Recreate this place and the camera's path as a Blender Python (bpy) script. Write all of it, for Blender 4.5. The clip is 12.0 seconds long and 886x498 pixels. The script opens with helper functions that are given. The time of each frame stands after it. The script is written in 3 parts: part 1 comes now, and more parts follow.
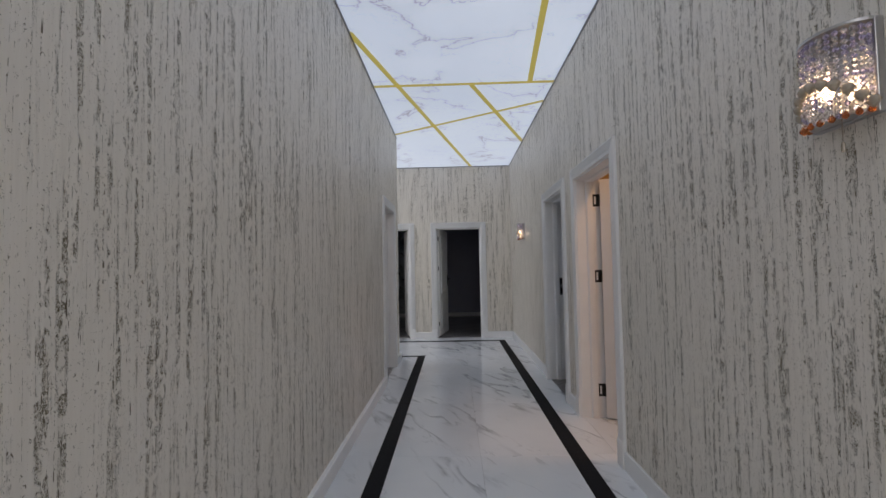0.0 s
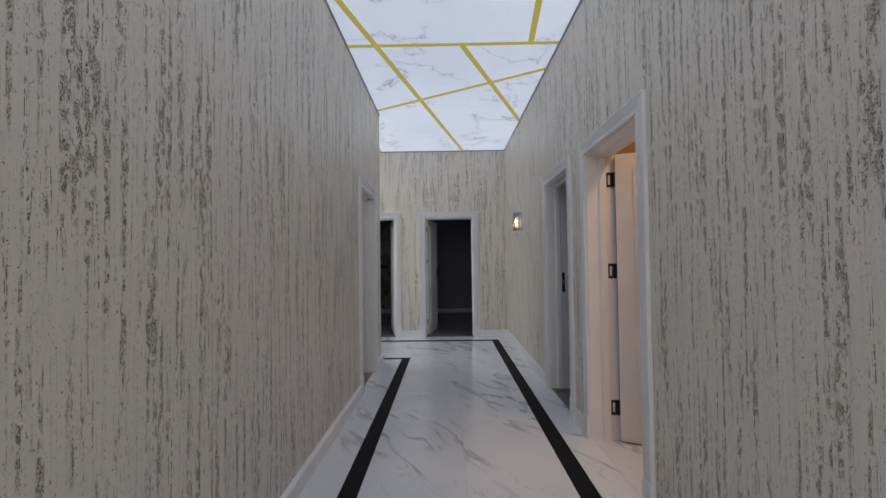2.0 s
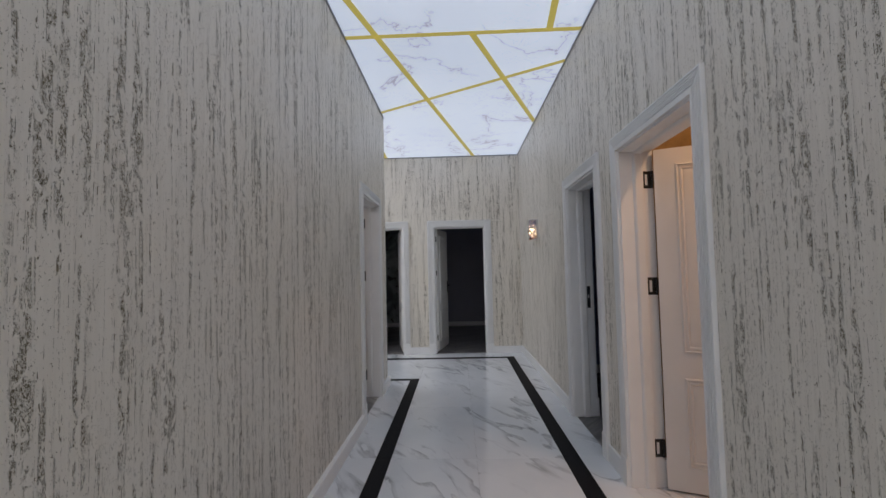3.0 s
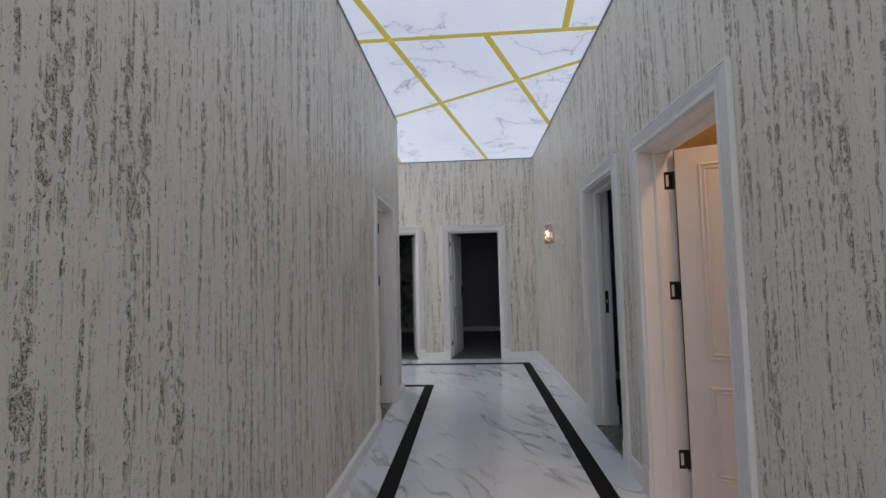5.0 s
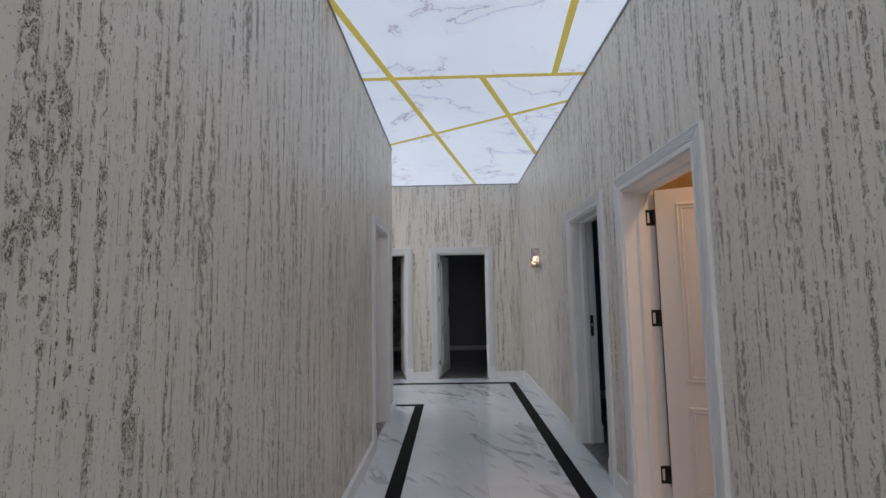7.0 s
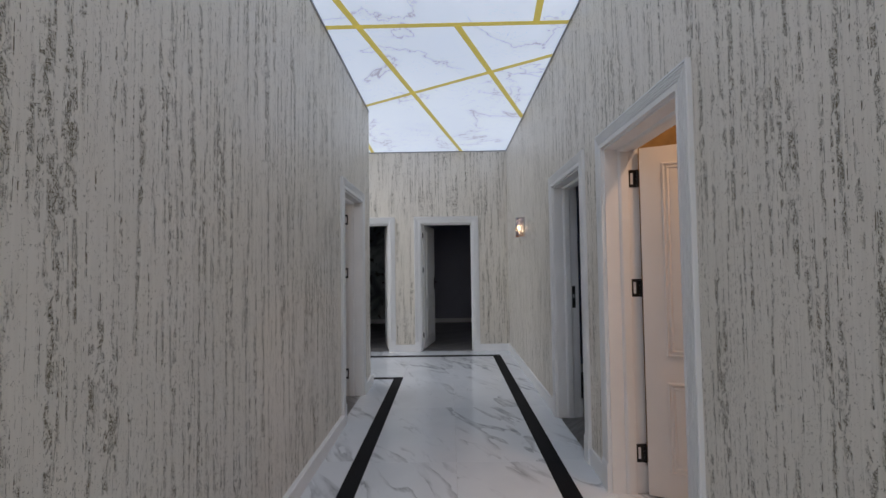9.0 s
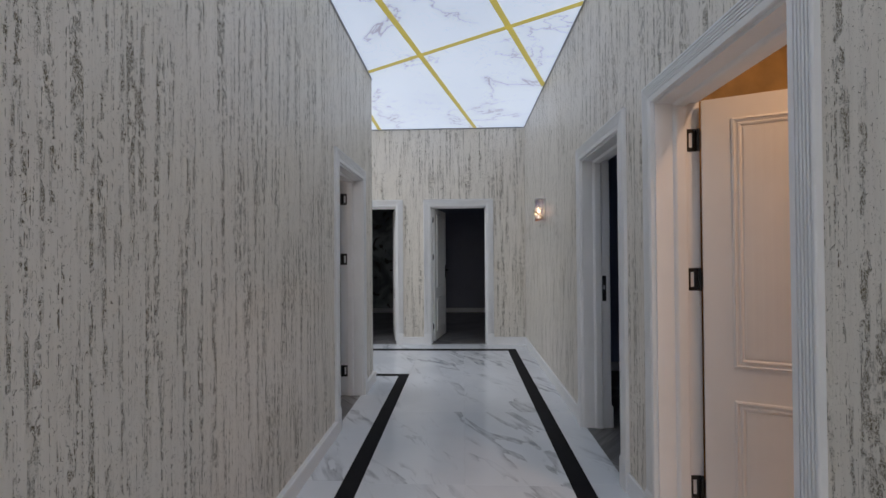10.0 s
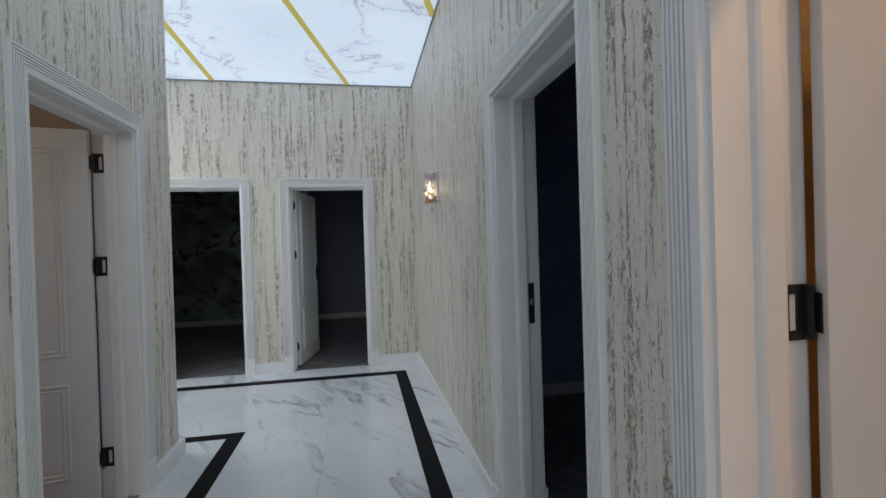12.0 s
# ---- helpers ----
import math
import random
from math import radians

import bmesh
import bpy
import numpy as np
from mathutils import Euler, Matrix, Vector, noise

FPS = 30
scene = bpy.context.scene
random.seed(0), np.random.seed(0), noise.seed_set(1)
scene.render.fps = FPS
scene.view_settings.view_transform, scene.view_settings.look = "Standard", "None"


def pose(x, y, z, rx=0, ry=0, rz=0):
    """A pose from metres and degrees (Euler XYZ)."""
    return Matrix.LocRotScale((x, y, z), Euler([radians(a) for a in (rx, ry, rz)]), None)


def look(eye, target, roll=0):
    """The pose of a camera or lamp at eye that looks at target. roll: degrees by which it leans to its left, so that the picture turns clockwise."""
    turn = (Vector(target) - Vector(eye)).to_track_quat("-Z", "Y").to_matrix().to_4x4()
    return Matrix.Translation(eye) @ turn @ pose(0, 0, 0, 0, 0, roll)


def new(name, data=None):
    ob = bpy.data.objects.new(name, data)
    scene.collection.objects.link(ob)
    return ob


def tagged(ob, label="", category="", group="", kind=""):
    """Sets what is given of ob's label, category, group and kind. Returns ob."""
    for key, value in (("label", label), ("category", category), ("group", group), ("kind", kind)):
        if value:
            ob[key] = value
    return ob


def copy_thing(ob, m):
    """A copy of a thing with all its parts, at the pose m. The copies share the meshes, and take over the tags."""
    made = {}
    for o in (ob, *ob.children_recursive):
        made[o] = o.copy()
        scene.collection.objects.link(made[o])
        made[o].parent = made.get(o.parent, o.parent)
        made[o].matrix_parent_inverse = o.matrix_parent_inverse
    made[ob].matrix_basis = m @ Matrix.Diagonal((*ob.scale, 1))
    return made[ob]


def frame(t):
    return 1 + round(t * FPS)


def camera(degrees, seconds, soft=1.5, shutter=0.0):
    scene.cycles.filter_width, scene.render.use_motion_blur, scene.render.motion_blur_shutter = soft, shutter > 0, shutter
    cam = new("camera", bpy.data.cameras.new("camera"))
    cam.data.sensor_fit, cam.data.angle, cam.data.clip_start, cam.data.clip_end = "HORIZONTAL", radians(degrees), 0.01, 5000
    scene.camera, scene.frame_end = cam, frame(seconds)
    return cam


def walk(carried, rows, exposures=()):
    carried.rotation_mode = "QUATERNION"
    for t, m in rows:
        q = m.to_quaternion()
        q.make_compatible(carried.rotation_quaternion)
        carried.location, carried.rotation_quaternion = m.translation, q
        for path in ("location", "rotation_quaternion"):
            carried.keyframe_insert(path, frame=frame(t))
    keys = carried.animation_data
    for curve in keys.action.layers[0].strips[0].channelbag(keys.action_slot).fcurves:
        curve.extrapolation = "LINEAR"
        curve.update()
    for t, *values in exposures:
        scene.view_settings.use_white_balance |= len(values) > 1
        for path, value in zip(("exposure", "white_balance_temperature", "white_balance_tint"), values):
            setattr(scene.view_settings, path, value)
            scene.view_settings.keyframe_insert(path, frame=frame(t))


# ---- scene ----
cam = camera(88.4, 12.0)
PATH = [
    (0, (0.098, 0.029, 1.279), (0.051, 2.027, 1.362), -1.1),
    (0.5, (0.087, 0.096, 1.263), (0.248, 2.088, 1.334), -0.9),
    (1, (0.118, 0.254, 1.263), (0.254, 2.249, 1.319), -0.7),
    (1.5, (0.171, 0.438, 1.27), (0.214, 2.437, 1.326), -0.6),
    (2, (0.159, 0.701, 1.264), (0.14, 2.7, 1.32), -0.7),
    (2.5, (0.12, 0.963, 1.303), (0.074, 2.961, 1.386), -0.9),
    (3, (0.153, 1.143, 1.302), (0.09, 3.14, 1.4), -1.3),
    (3.5, (0.221, 1.289, 1.308), (0.125, 3.284, 1.419), -1.4),
    (3.7, (0.24, 1.334, 1.302), (0.121, 3.327, 1.414), -1.4),
    (5.3, (0.107, 1.114, 1.298), (-0.018, 3.107, 1.42), -1.4),
    (5.5, (0.077, 1.054, 1.31), (-0.039, 3.048, 1.426), -1.6),
    (6, (0.042, 0.99, 1.336), (-0.052, 2.984, 1.46), -1.1),
    (6.5, (0.036, 0.96, 1.37), (-0.038, 2.952, 1.535), -1.2),
    (6.7, (0.03, 0.967, 1.372), (-0.029, 2.957, 1.567), -1.1),
    (8.3, (0.117, 1.056, 1.313), (0.118, 3.053, 1.429), -0.8),
    (8.5, (0.156, 1.104, 1.327), (0.148, 3.102, 1.424), -0.7),
    (9, (0.221, 1.233, 1.327), (0.196, 3.231, 1.403), -0.8),
    (9.5, (0.259, 1.404, 1.305), (0.185, 3.402, 1.354), -0.8),
    (10, (0.252, 1.771, 1.308), (0.164, 3.768, 1.332), -0.4),
    (10.5, (0.281, 2.089, 1.3), (0.206, 4.087, 1.296), -1.0),
    (11, (0.355, 2.487, 1.328), (0.277, 4.486, 1.312), -1.0),
    (11.5, (0.398, 2.876, 1.29), (0.362, 4.875, 1.287), -1.2),
    (11.8, (0.481, 3.101, 1.282), (0.681, 5.091, 1.288), -2.1),
    (12, (0.525, 3.214, 1.329), (0.882, 5.182, 1.313), -1.7),
]
EXPOSURES = [(0.0, 0.54, 6600, 14), (3.5, 0.64, 6570, 14), (6.0, 0.65, 6530, 14), (10.0, 0.73, 6440, 13), (11.0, 0.77, 6390, 11), (12.0, 0.82, 6310, 7)]
walk(cam, [(t, look(eye, target, roll)) for t, eye, target, roll in PATH], EXPOSURES)

# ---- world and lights ----
world = bpy.data.worlds.new("night")
scene.world = world
world.use_nodes = True
world.node_tree.nodes["Background"].inputs[0].default_value = (0.35, 0.42, 0.6, 1)
world.node_tree.nodes["Background"].inputs[1].default_value = 0.01

CEIL_GLOW = 0.37
WARM_WATTS = 6.0
WING_FILL_WATTS = 17.0
REAR_FILL_WATTS = 52.0


def lamp(name, kind, at, watts, colour, size=0.1):
    data = bpy.data.lights.new(name, kind)
    data.energy, data.color = watts, colour
    if kind == "POINT":
        data.shadow_soft_size = size
    else:
        data.size = size
    ob = new(name, data)
    ob.matrix_world = Matrix.Translation(at)
    return ob


# added fill out of view in the wing, to brighten the corridor's far end
lamp("wing_fill_light", "AREA", (-3.0, 7.44, 3.12), WING_FILL_WATTS, (0.96, 0.98, 1.0), 1.4)
# added fill behind the camera, no known fixture; lifts walls and door reveals
lamp("rear_fill_light", "AREA", (0.22, -5.2, 3.12), REAR_FILL_WATTS, (1.0, 0.97, 0.93), 1.4)
lamp("west_room_lamp", "POINT", (-2.3, 4.7, 2.45), 8.0, (1.0, 0.88, 0.76), 0.12)
lamp("warm_room_lamp_and_fill", "AREA", (1.78, 3.08, 2.73), WARM_WATTS, (1.0, 0.62, 0.35), 0.14)
# second one is added warm fill, lifting the door leaf and west wall
lamp("warm_room_lamp_and_fill", "AREA", (3.1, 2.75, 2.73), WARM_WATTS, (1.0, 0.62, 0.35), 0.14)


# ---- materials ----
def material(name, rough=0.5, metal=0.0, colour=(0.8, 0.8, 0.8)):
    m = bpy.data.materials.new(name)
    m.use_nodes = True
    b = m.node_tree.nodes["Principled BSDF"]
    b.inputs["Base Color"].default_value = (*colour, 1)
    b.inputs["Roughness"].default_value = rough
    b.inputs["Metallic"].default_value = metal
    return m, m.node_tree, b


def node(nt, kind, **values):
    n = nt.nodes.new(kind)
    for key, value in values.items():
        n.inputs[key.replace("_", " ")].default_value = value
    return n


def coords(nt, scale=(1, 1, 1), turn=(0, 0, 0), vary=False):
    """Object coordinates, scaled and turned; vary shifts them from piece to piece."""
    tc = nt.nodes.new("ShaderNodeTexCoord")
    mp = nt.nodes.new("ShaderNodeMapping")
    mp.vector_type = "POINT"
    mp.inputs["Scale"].default_value = scale
    turned = nt.nodes.new("ShaderNodeMapping")
    turned.inputs["Rotation"].default_value = turn
    nt.links.new(tc.outputs["Object"], turned.inputs["Vector"])
    if vary:
        info = nt.nodes.new("ShaderNodeObjectInfo")
        mul = nt.nodes.new("ShaderNodeVectorMath")
        mul.operation = "MULTIPLY"
        mul.inputs[1].default_value = (37.0, 91.0, 53.0)
        nt.links.new(info.outputs["Random"], mul.inputs[0])
        nt.links.new(mul.outputs[0], turned.inputs["Location"])
    nt.links.new(turned.outputs["Vector"], mp.inputs["Vector"])
    return mp.outputs["Vector"]


def noise_tex(nt, vec, scale, detail=4.0, rough=0.5, distort=0.0):
    n = node(nt, "ShaderNodeTexNoise", Scale=scale, Detail=detail, Roughness=rough, Distortion=distort)
    nt.links.new(vec, n.inputs["Vector"])
    return n.outputs["Fac"]


def ramp(nt, fac, lo, hi, a=0.0, b=1.0):
    n = node(nt, "ShaderNodeMapRange")
    n.interpolation_type = "SMOOTHSTEP"
    for i, v in ((1, lo), (2, hi), (3, a), (4, b)):
        n.inputs[i].default_value = v
    nt.links.new(fac, n.inputs[0])
    return n.outputs[0]


def maths(nt, op, a, b=None):
    n = nt.nodes.new("ShaderNodeMath")
    n.operation = op
    for i, v in ((0, a), (1, b)):
        if v is None:
            continue
        if isinstance(v, (int, float)):
            n.inputs[i].default_value = v
        else:
            nt.links.new(v, n.inputs[i])
    return n.outputs[0]


def blend(nt, fac, a, b):
    n = nt.nodes.new("ShaderNodeMix")
    n.data_type = "RGBA"
    if isinstance(fac, (int, float)):
        n.inputs[0].default_value = fac
    else:
        nt.links.new(fac, n.inputs[0])
    for i, v in ((6, a), (7, b)):
        if isinstance(v, tuple):
            n.inputs[i].default_value = (*v, 1)
        else:
            nt.links.new(v, n.inputs[i])
    return n.outputs[2]


def bump(nt, b, height, strength=0.2, distance=0.01):
    n = node(nt, "ShaderNodeBump", Strength=strength, Distance=distance)
    nt.links.new(height, n.inputs["Height"])
    nt.links.new(n.outputs[0], b.inputs["Normal"])


def wallpaper_material():
    """Pale embossed wallpaper: broken upright columns of fine grey-olive dashes."""
    m, nt, b = material("travertine_wallpaper", 0.45)
    column = ramp(nt, noise_tex(nt, coords(nt, (33.0, 33.0, 1.5)), 1.0, 3.0, 0.55, 0.2), 0.508, 0.592)
    chunk = ramp(nt, noise_tex(nt, coords(nt, (50.0, 50.0, 26.0), (0, 0, 0.3)), 1.0, 4.0, 0.62, 0.6), 0.46, 0.54)
    patch = maths(nt, "MULTIPLY", column, chunk)
    dash = ramp(nt, noise_tex(nt, coords(nt, (270.0, 270.0, 165.0)), 1.0, 4.0, 0.7, 1.0), 0.49, 0.52)
    hatch = maths(nt, "MULTIPLY", patch, dash)
    smear = maths(nt, "MULTIPLY", patch, 0.13)
    thread = noise_tex(nt, coords(nt, (48.0, 48.0, 0.7)), 1.0, 2.0, 0.5, 0.1)
    thread = ramp(nt, maths(nt, "ABSOLUTE", maths(nt, "SUBTRACT", thread, 0.5)), 0.004, 0.012, 1.0, 0.0)
    broken = ramp(nt, noise_tex(nt, coords(nt, (75.0, 75.0, 48.0)), 1.0, 4.0, 0.7, 0.5), 0.51, 0.55)
    lone = ramp(nt, noise_tex(nt, coords(nt, (170.0, 170.0, 105.0)), 1.0, 3.0, 0.6, 1.2), 0.645, 0.67)
    dark = maths(nt, "MAXIMUM", maths(nt, "MAXIMUM", hatch, lone), maths(nt, "MULTIPLY", thread, broken))
    ink = maths(nt, "MAXIMUM", maths(nt, "MULTIPLY", dark, 1.0), smear)
    strand = noise_tex(nt, coords(nt, (70.0, 70.0, 3.0)), 1.0, 4.0, 0.6, 0.3)
    wash = ramp(nt, strand, 0.3, 0.7)
    cloud = ramp(nt, noise_tex(nt, coords(nt, (1.2, 1.2, 0.8)), 1.0, 3.0), 0.3, 0.7)
    base = blend(nt, wash, WALL_LIGHT, WALL_MID)
    base = blend(nt, maths(nt, "MULTIPLY", cloud, 0.35), base, WALL_WARM)
    nt.links.new(blend(nt, ink, base, WALL_DARK), b.inputs["Base Color"])
    nt.links.new(ramp(nt, dark, 0.0, 1.0, 0.38, 0.7), b.inputs["Roughness"])
    relief = maths(nt, "SUBTRACT", maths(nt, "MULTIPLY", strand, 0.8), maths(nt, "ADD", dark, maths(nt, "MULTIPLY", patch, 0.5)))
    bump(nt, b, relief, 0.75, 0.003)
    return m


WALL_LIGHT, WALL_MID, WALL_WARM, WALL_DARK = (0.86, 0.81, 0.735), (0.80, 0.75, 0.675), (0.79, 0.745, 0.64), (0.2, 0.17, 0.11)


def marble_floor_material():
    """White marble with slanting wispy grey veins that fade out along one side."""
    m, nt, b = material("polished_white_marble_tile", 0.12)
    vec = coords(nt, (1.0, 1.0, 1.0), (0, 0, radians(62)), vary=True)
    long = nt.nodes.new("ShaderNodeMapping")
    long.inputs["Scale"].default_value = (0.9, 3.4, 1.0)
    nt.links.new(vec, long.inputs["Vector"])
    v = long.outputs["Vector"]
    n1 = noise_tex(nt, v, 1.25, 4.0, 0.48, 0.7)
    vein = ramp(nt, maths(nt, "ABSOLUTE", maths(nt, "SUBTRACT", n1, 0.5)), 0.0, 0.022, 0.75, 0.0)
    halo = maths(nt, "MULTIPLY", ramp(nt, n1, 0.5, 0.585, 0.62, 0.0), ramp(nt, n1, 0.496, 0.504))
    feather = ramp(nt, noise_tex(nt, v, 7.0, 4.0, 0.6, 0.6), 0.35, 0.65, 0.45, 1.0)
    mask = ramp(nt, noise_tex(nt, v, 1.05, 2.0), 0.5, 0.62)
    both = maths(nt, "MULTIPLY", maths(nt, "MULTIPLY", maths(nt, "MAXIMUM", vein, halo), feather), mask)
    n2 = noise_tex(nt, v, 2.6, 4.0, 0.5, 0.9)
    fine = ramp(nt, maths(nt, "ABSOLUTE", maths(nt, "SUBTRACT", n2, 0.5)), 0.0, 0.02, 0.28, 0.0)
    fine = maths(nt, "MULTIPLY", fine, ramp(nt, noise_tex(nt, v, 1.7, 2.0), 0.52, 0.64))
    cloud = ramp(nt, noise_tex(nt, vec, 2.2, 3.0), 0.35, 0.75)
    base = blend(nt, cloud, (0.80, 0.825, 0.86), (0.73, 0.76, 0.80))
    nt.links.new(blend(nt, maths(nt, "MAXIMUM", both, fine), base, (0.21, 0.225, 0.26)), b.inputs["Base Color"])
    nt.links.new(ramp(nt, noise_tex(nt, vec, 9.0, 3.0), 0.3, 0.7, 0.1, 0.17), b.inputs["Roughness"])
    return m


def glow_ceiling_material():
    """Backlit printed ceiling film: white marble with thin lilac-grey veins."""
    m, nt, b = material("backlit_marble_film", 0.25)
    vec = coords(nt)
    n1 = noise_tex(nt, vec, 1.15, 7.0, 0.55, 0.5)
    ridge = maths(nt, "ABSOLUTE", maths(nt, "SUBTRACT", n1, 0.5))
    vein = ramp(nt, ridge, 0.0, 0.0085, 1.0, 0.0)
    haze = ramp(nt, ridge, 0.0, 0.05, 0.16, 0.0)
    mask = ramp(nt, noise_tex(nt, vec, 1.3, 2.0), 0.36, 0.5)
    n2 = noise_tex(nt, vec, 3.1, 5.0, 0.6, 0.8)
    vein2 = ramp(nt, maths(nt, "ABSOLUTE", maths(nt, "SUBTRACT", n2, 0.5)), 0.0, 0.009, 0.4, 0.0)
    mask2 = ramp(nt, noise_tex(nt, vec, 1.7, 2.0), 0.45, 0.6)
    total = maths(nt, "ADD", maths(nt, "MULTIPLY", maths(nt, "MAXIMUM", vein, haze), mask), maths(nt, "MULTIPLY", vein2, mask2))
    cloud = ramp(nt, noise_tex(nt, vec, 0.9, 3.0), 0.3, 0.7)
    base = blend(nt, cloud, (0.71, 0.83, 1.0), (0.63, 0.75, 0.93))
    col = blend(nt, maths(nt, "MULTIPLY", total, 0.9), base, (0.27, 0.25, 0.36))
    nt.links.new(col, b.inputs["Emission Color"])
    b.inputs["Emission Strength"].default_value = CEIL_GLOW
    nt.links.new(blend(nt, maths(nt, "MULTIPLY", total, 0.6), (0.76, 0.79, 0.84), (0.45, 0.45, 0.5)), b.inputs["Base Color"])
    b.inputs["Specular IOR Level"].default_value = 0.2
    return m


def painted(name, colour, rough=0.35, grain=0.012, vary=False):
    """Paint or lacquer with faint brush unevenness."""
    m, nt, b = material(name, rough, 0.0, colour)
    n = noise_tex(nt, coords(nt, vary=vary), 6.0, 4.0)
    darker = tuple(c * (1 - grain * 3) for c in colour)
    nt.links.new(blend(nt, ramp(nt, n, 0.3, 0.75), colour, darker), b.inputs["Base Color"])
    nt.links.new(ramp(nt, noise_tex(nt, coords(nt), 14.0, 3.0), 0.3, 0.7, rough * 0.85, rough * 1.2), b.inputs["Roughness"])
    bump(nt, b, noise_tex(nt, coords(nt, (60, 60, 60)), 1.0, 3.0), 0.04, 0.002)
    return m


def wood_floor_material():
    m, nt, b = material("grey_wood_plank", 0.35)
    grain = noise_tex(nt, coords(nt, (2.0, 45.0, 20.0), vary=True), 1.0, 5.0, 0.6, 0.4)
    info = nt.nodes.new("ShaderNodeObjectInfo")
    tone = blend(nt, info.outputs["Random"], (0.16, 0.155, 0.155), (0.34, 0.33, 0.33))
    nt.links.new(blend(nt, ramp(nt, grain, 0.35, 0.7), tone, (0.12, 0.115, 0.115)), b.inputs["Base Color"])
    bump(nt, b, grain, 0.1, 0.002)
    return m


def mural_material():
    m, nt, b = material("dark_flower_mural", 0.6)
    n = noise_tex(nt, coords(nt), 1.6, 5.0, 0.6, 1.0)
    m2 = noise_tex(nt, coords(nt), 3.4, 3.0, 0.5, 1.5)
    col = blend(nt, ramp(nt, n, 0.4, 0.62), (0.22, 0.25, 0.26), (0.5, 0.55, 0.54))
    col = blend(nt, ramp(nt, m2, 0.56, 0.66), col, (0.11, 0.1, 0.08))
    nt.links.new(col, b.inputs["Base Color"])
    return m


def glass_bead_material(name, colour, rough=0.03):
    m, nt, b = material(name, rough, 0.0, colour)
    b.inputs["Transmission Weight"].default_value = 0.85
    b.inputs["IOR"].default_value = 1.5
    return m


def black_strip_material():
    m, nt, b = material("black_granite_strip", 0.55)
    b.inputs["Specular IOR Level"].default_value = 0.05
    n = noise_tex(nt, coords(nt), 220.0, 3.0)
    nt.links.new(blend(nt, ramp(nt, n, 0.5, 0.75), (0.012, 0.012, 0.014), (0.03, 0.03, 0.034)), b.inputs["Base Color"])
    return m


def bulb_material():
    m, nt, b = material("glowing_bulb", 0.3)
    b.inputs["Emission Color"].default_value = (1.0, 0.66, 0.36, 1)
    b.inputs["Emission Strength"].default_value = BULB_GLOW
    return m


def gold_print_material():
    """Gold bands printed on the backlit film, so they glow too."""
    m, nt, b = material("gold_print", 0.4, 0.0, (0.36, 0.29, 0.07))
    n = noise_tex(nt, coords(nt), 40.0, 3.0)
    nt.links.new(blend(nt, ramp(nt, n, 0.3, 0.7), (0.46, 0.40, 0.09), (0.40, 0.34, 0.075)), b.inputs["Emission Color"])
    b.inputs["Emission Strength"].default_value = 0.42
    return m


BULB_GLOW = 13.0
WALLPAPER = wallpaper_material()
MARBLE = marble_floor_material()
BLACK_STRIP = black_strip_material()
GLOW = glow_ceiling_material()
GOLD = gold_print_material()
WHITE = painted("white_lacquer", (0.9, 0.9, 0.9), 0.42)
DOOR_WHITE = painted("door_white_paint", (0.88, 0.87, 0.86), 0.38)
GROUT = painted("pale_grout", (0.72, 0.72, 0.73), 0.8)
DARK_WALL = painted("dark_grey_wall", (0.34, 0.35, 0.43), 0.6)
NAVY_WALL = painted("navy_blue_wall", (0.34, 0.42, 0.58), 0.6)
GOLD_WALL = painted("ochre_wallpaper", (0.42, 0.26, 0.085), 0.5, 0.14)
BEIGE_WALL = painted("beige_plaster", (0.4, 0.33, 0.27), 0.7)
MURAL = mural_material()
PLANK = wood_floor_material()
ROOM_CEILING = painted("plain_plaster", (0.6, 0.6, 0.6), 0.7)
EDGE = painted("grey_edge_profile", (0.3, 0.31, 0.33), 0.4)
BLACK_METAL = painted("black_metal", (0.015, 0.015, 0.016), 0.35)
STEEL = material("brushed_steel", 0.32, 1.0, (0.52, 0.52, 0.53))[0]
CHROME = material("polished_chrome", 0.12, 1.0, (0.75, 0.75, 0.77))[0]
CRYSTAL = glass_bead_material("clear_crystal", (0.97, 0.97, 1.0))
BLUE_CRYSTAL = glass_bead_material("blue_tinted_crystal", (0.72, 0.70, 1.0))
AMBER = glass_bead_material("amber_glass", (0.75, 0.22, 0.05), 0.08)
STONE = painted("grey_brown_stone_bead", (0.5, 0.43, 0.34), 0.25, 0.1)
BULB = bulb_material()


# ---- mesh helpers ----
def mesh_of(bm, mats):
    me = bpy.data.meshes.new("mesh")
    bmesh.ops.recalc_face_normals(bm, faces=bm.faces)
    bm.to_mesh(me)
    bm.free()
    for mt in (mats if isinstance(mats, (list, tuple)) else [mats]):
        me.materials.append(mt)
    return me


def part(name, bm, mats, parent=None, label="", m=None, smooth=False):
    me = bm if isinstance(bm, bpy.types.Mesh) else mesh_of(bm, mats)
    if smooth:
        for p in me.polygons:
            p.use_smooth = True
    ob = new(name, me)
    if parent is not None:
        ob.parent = parent
    if m is not None:
        ob.matrix_basis = m
    if label:
        ob["label"] = label
    return ob


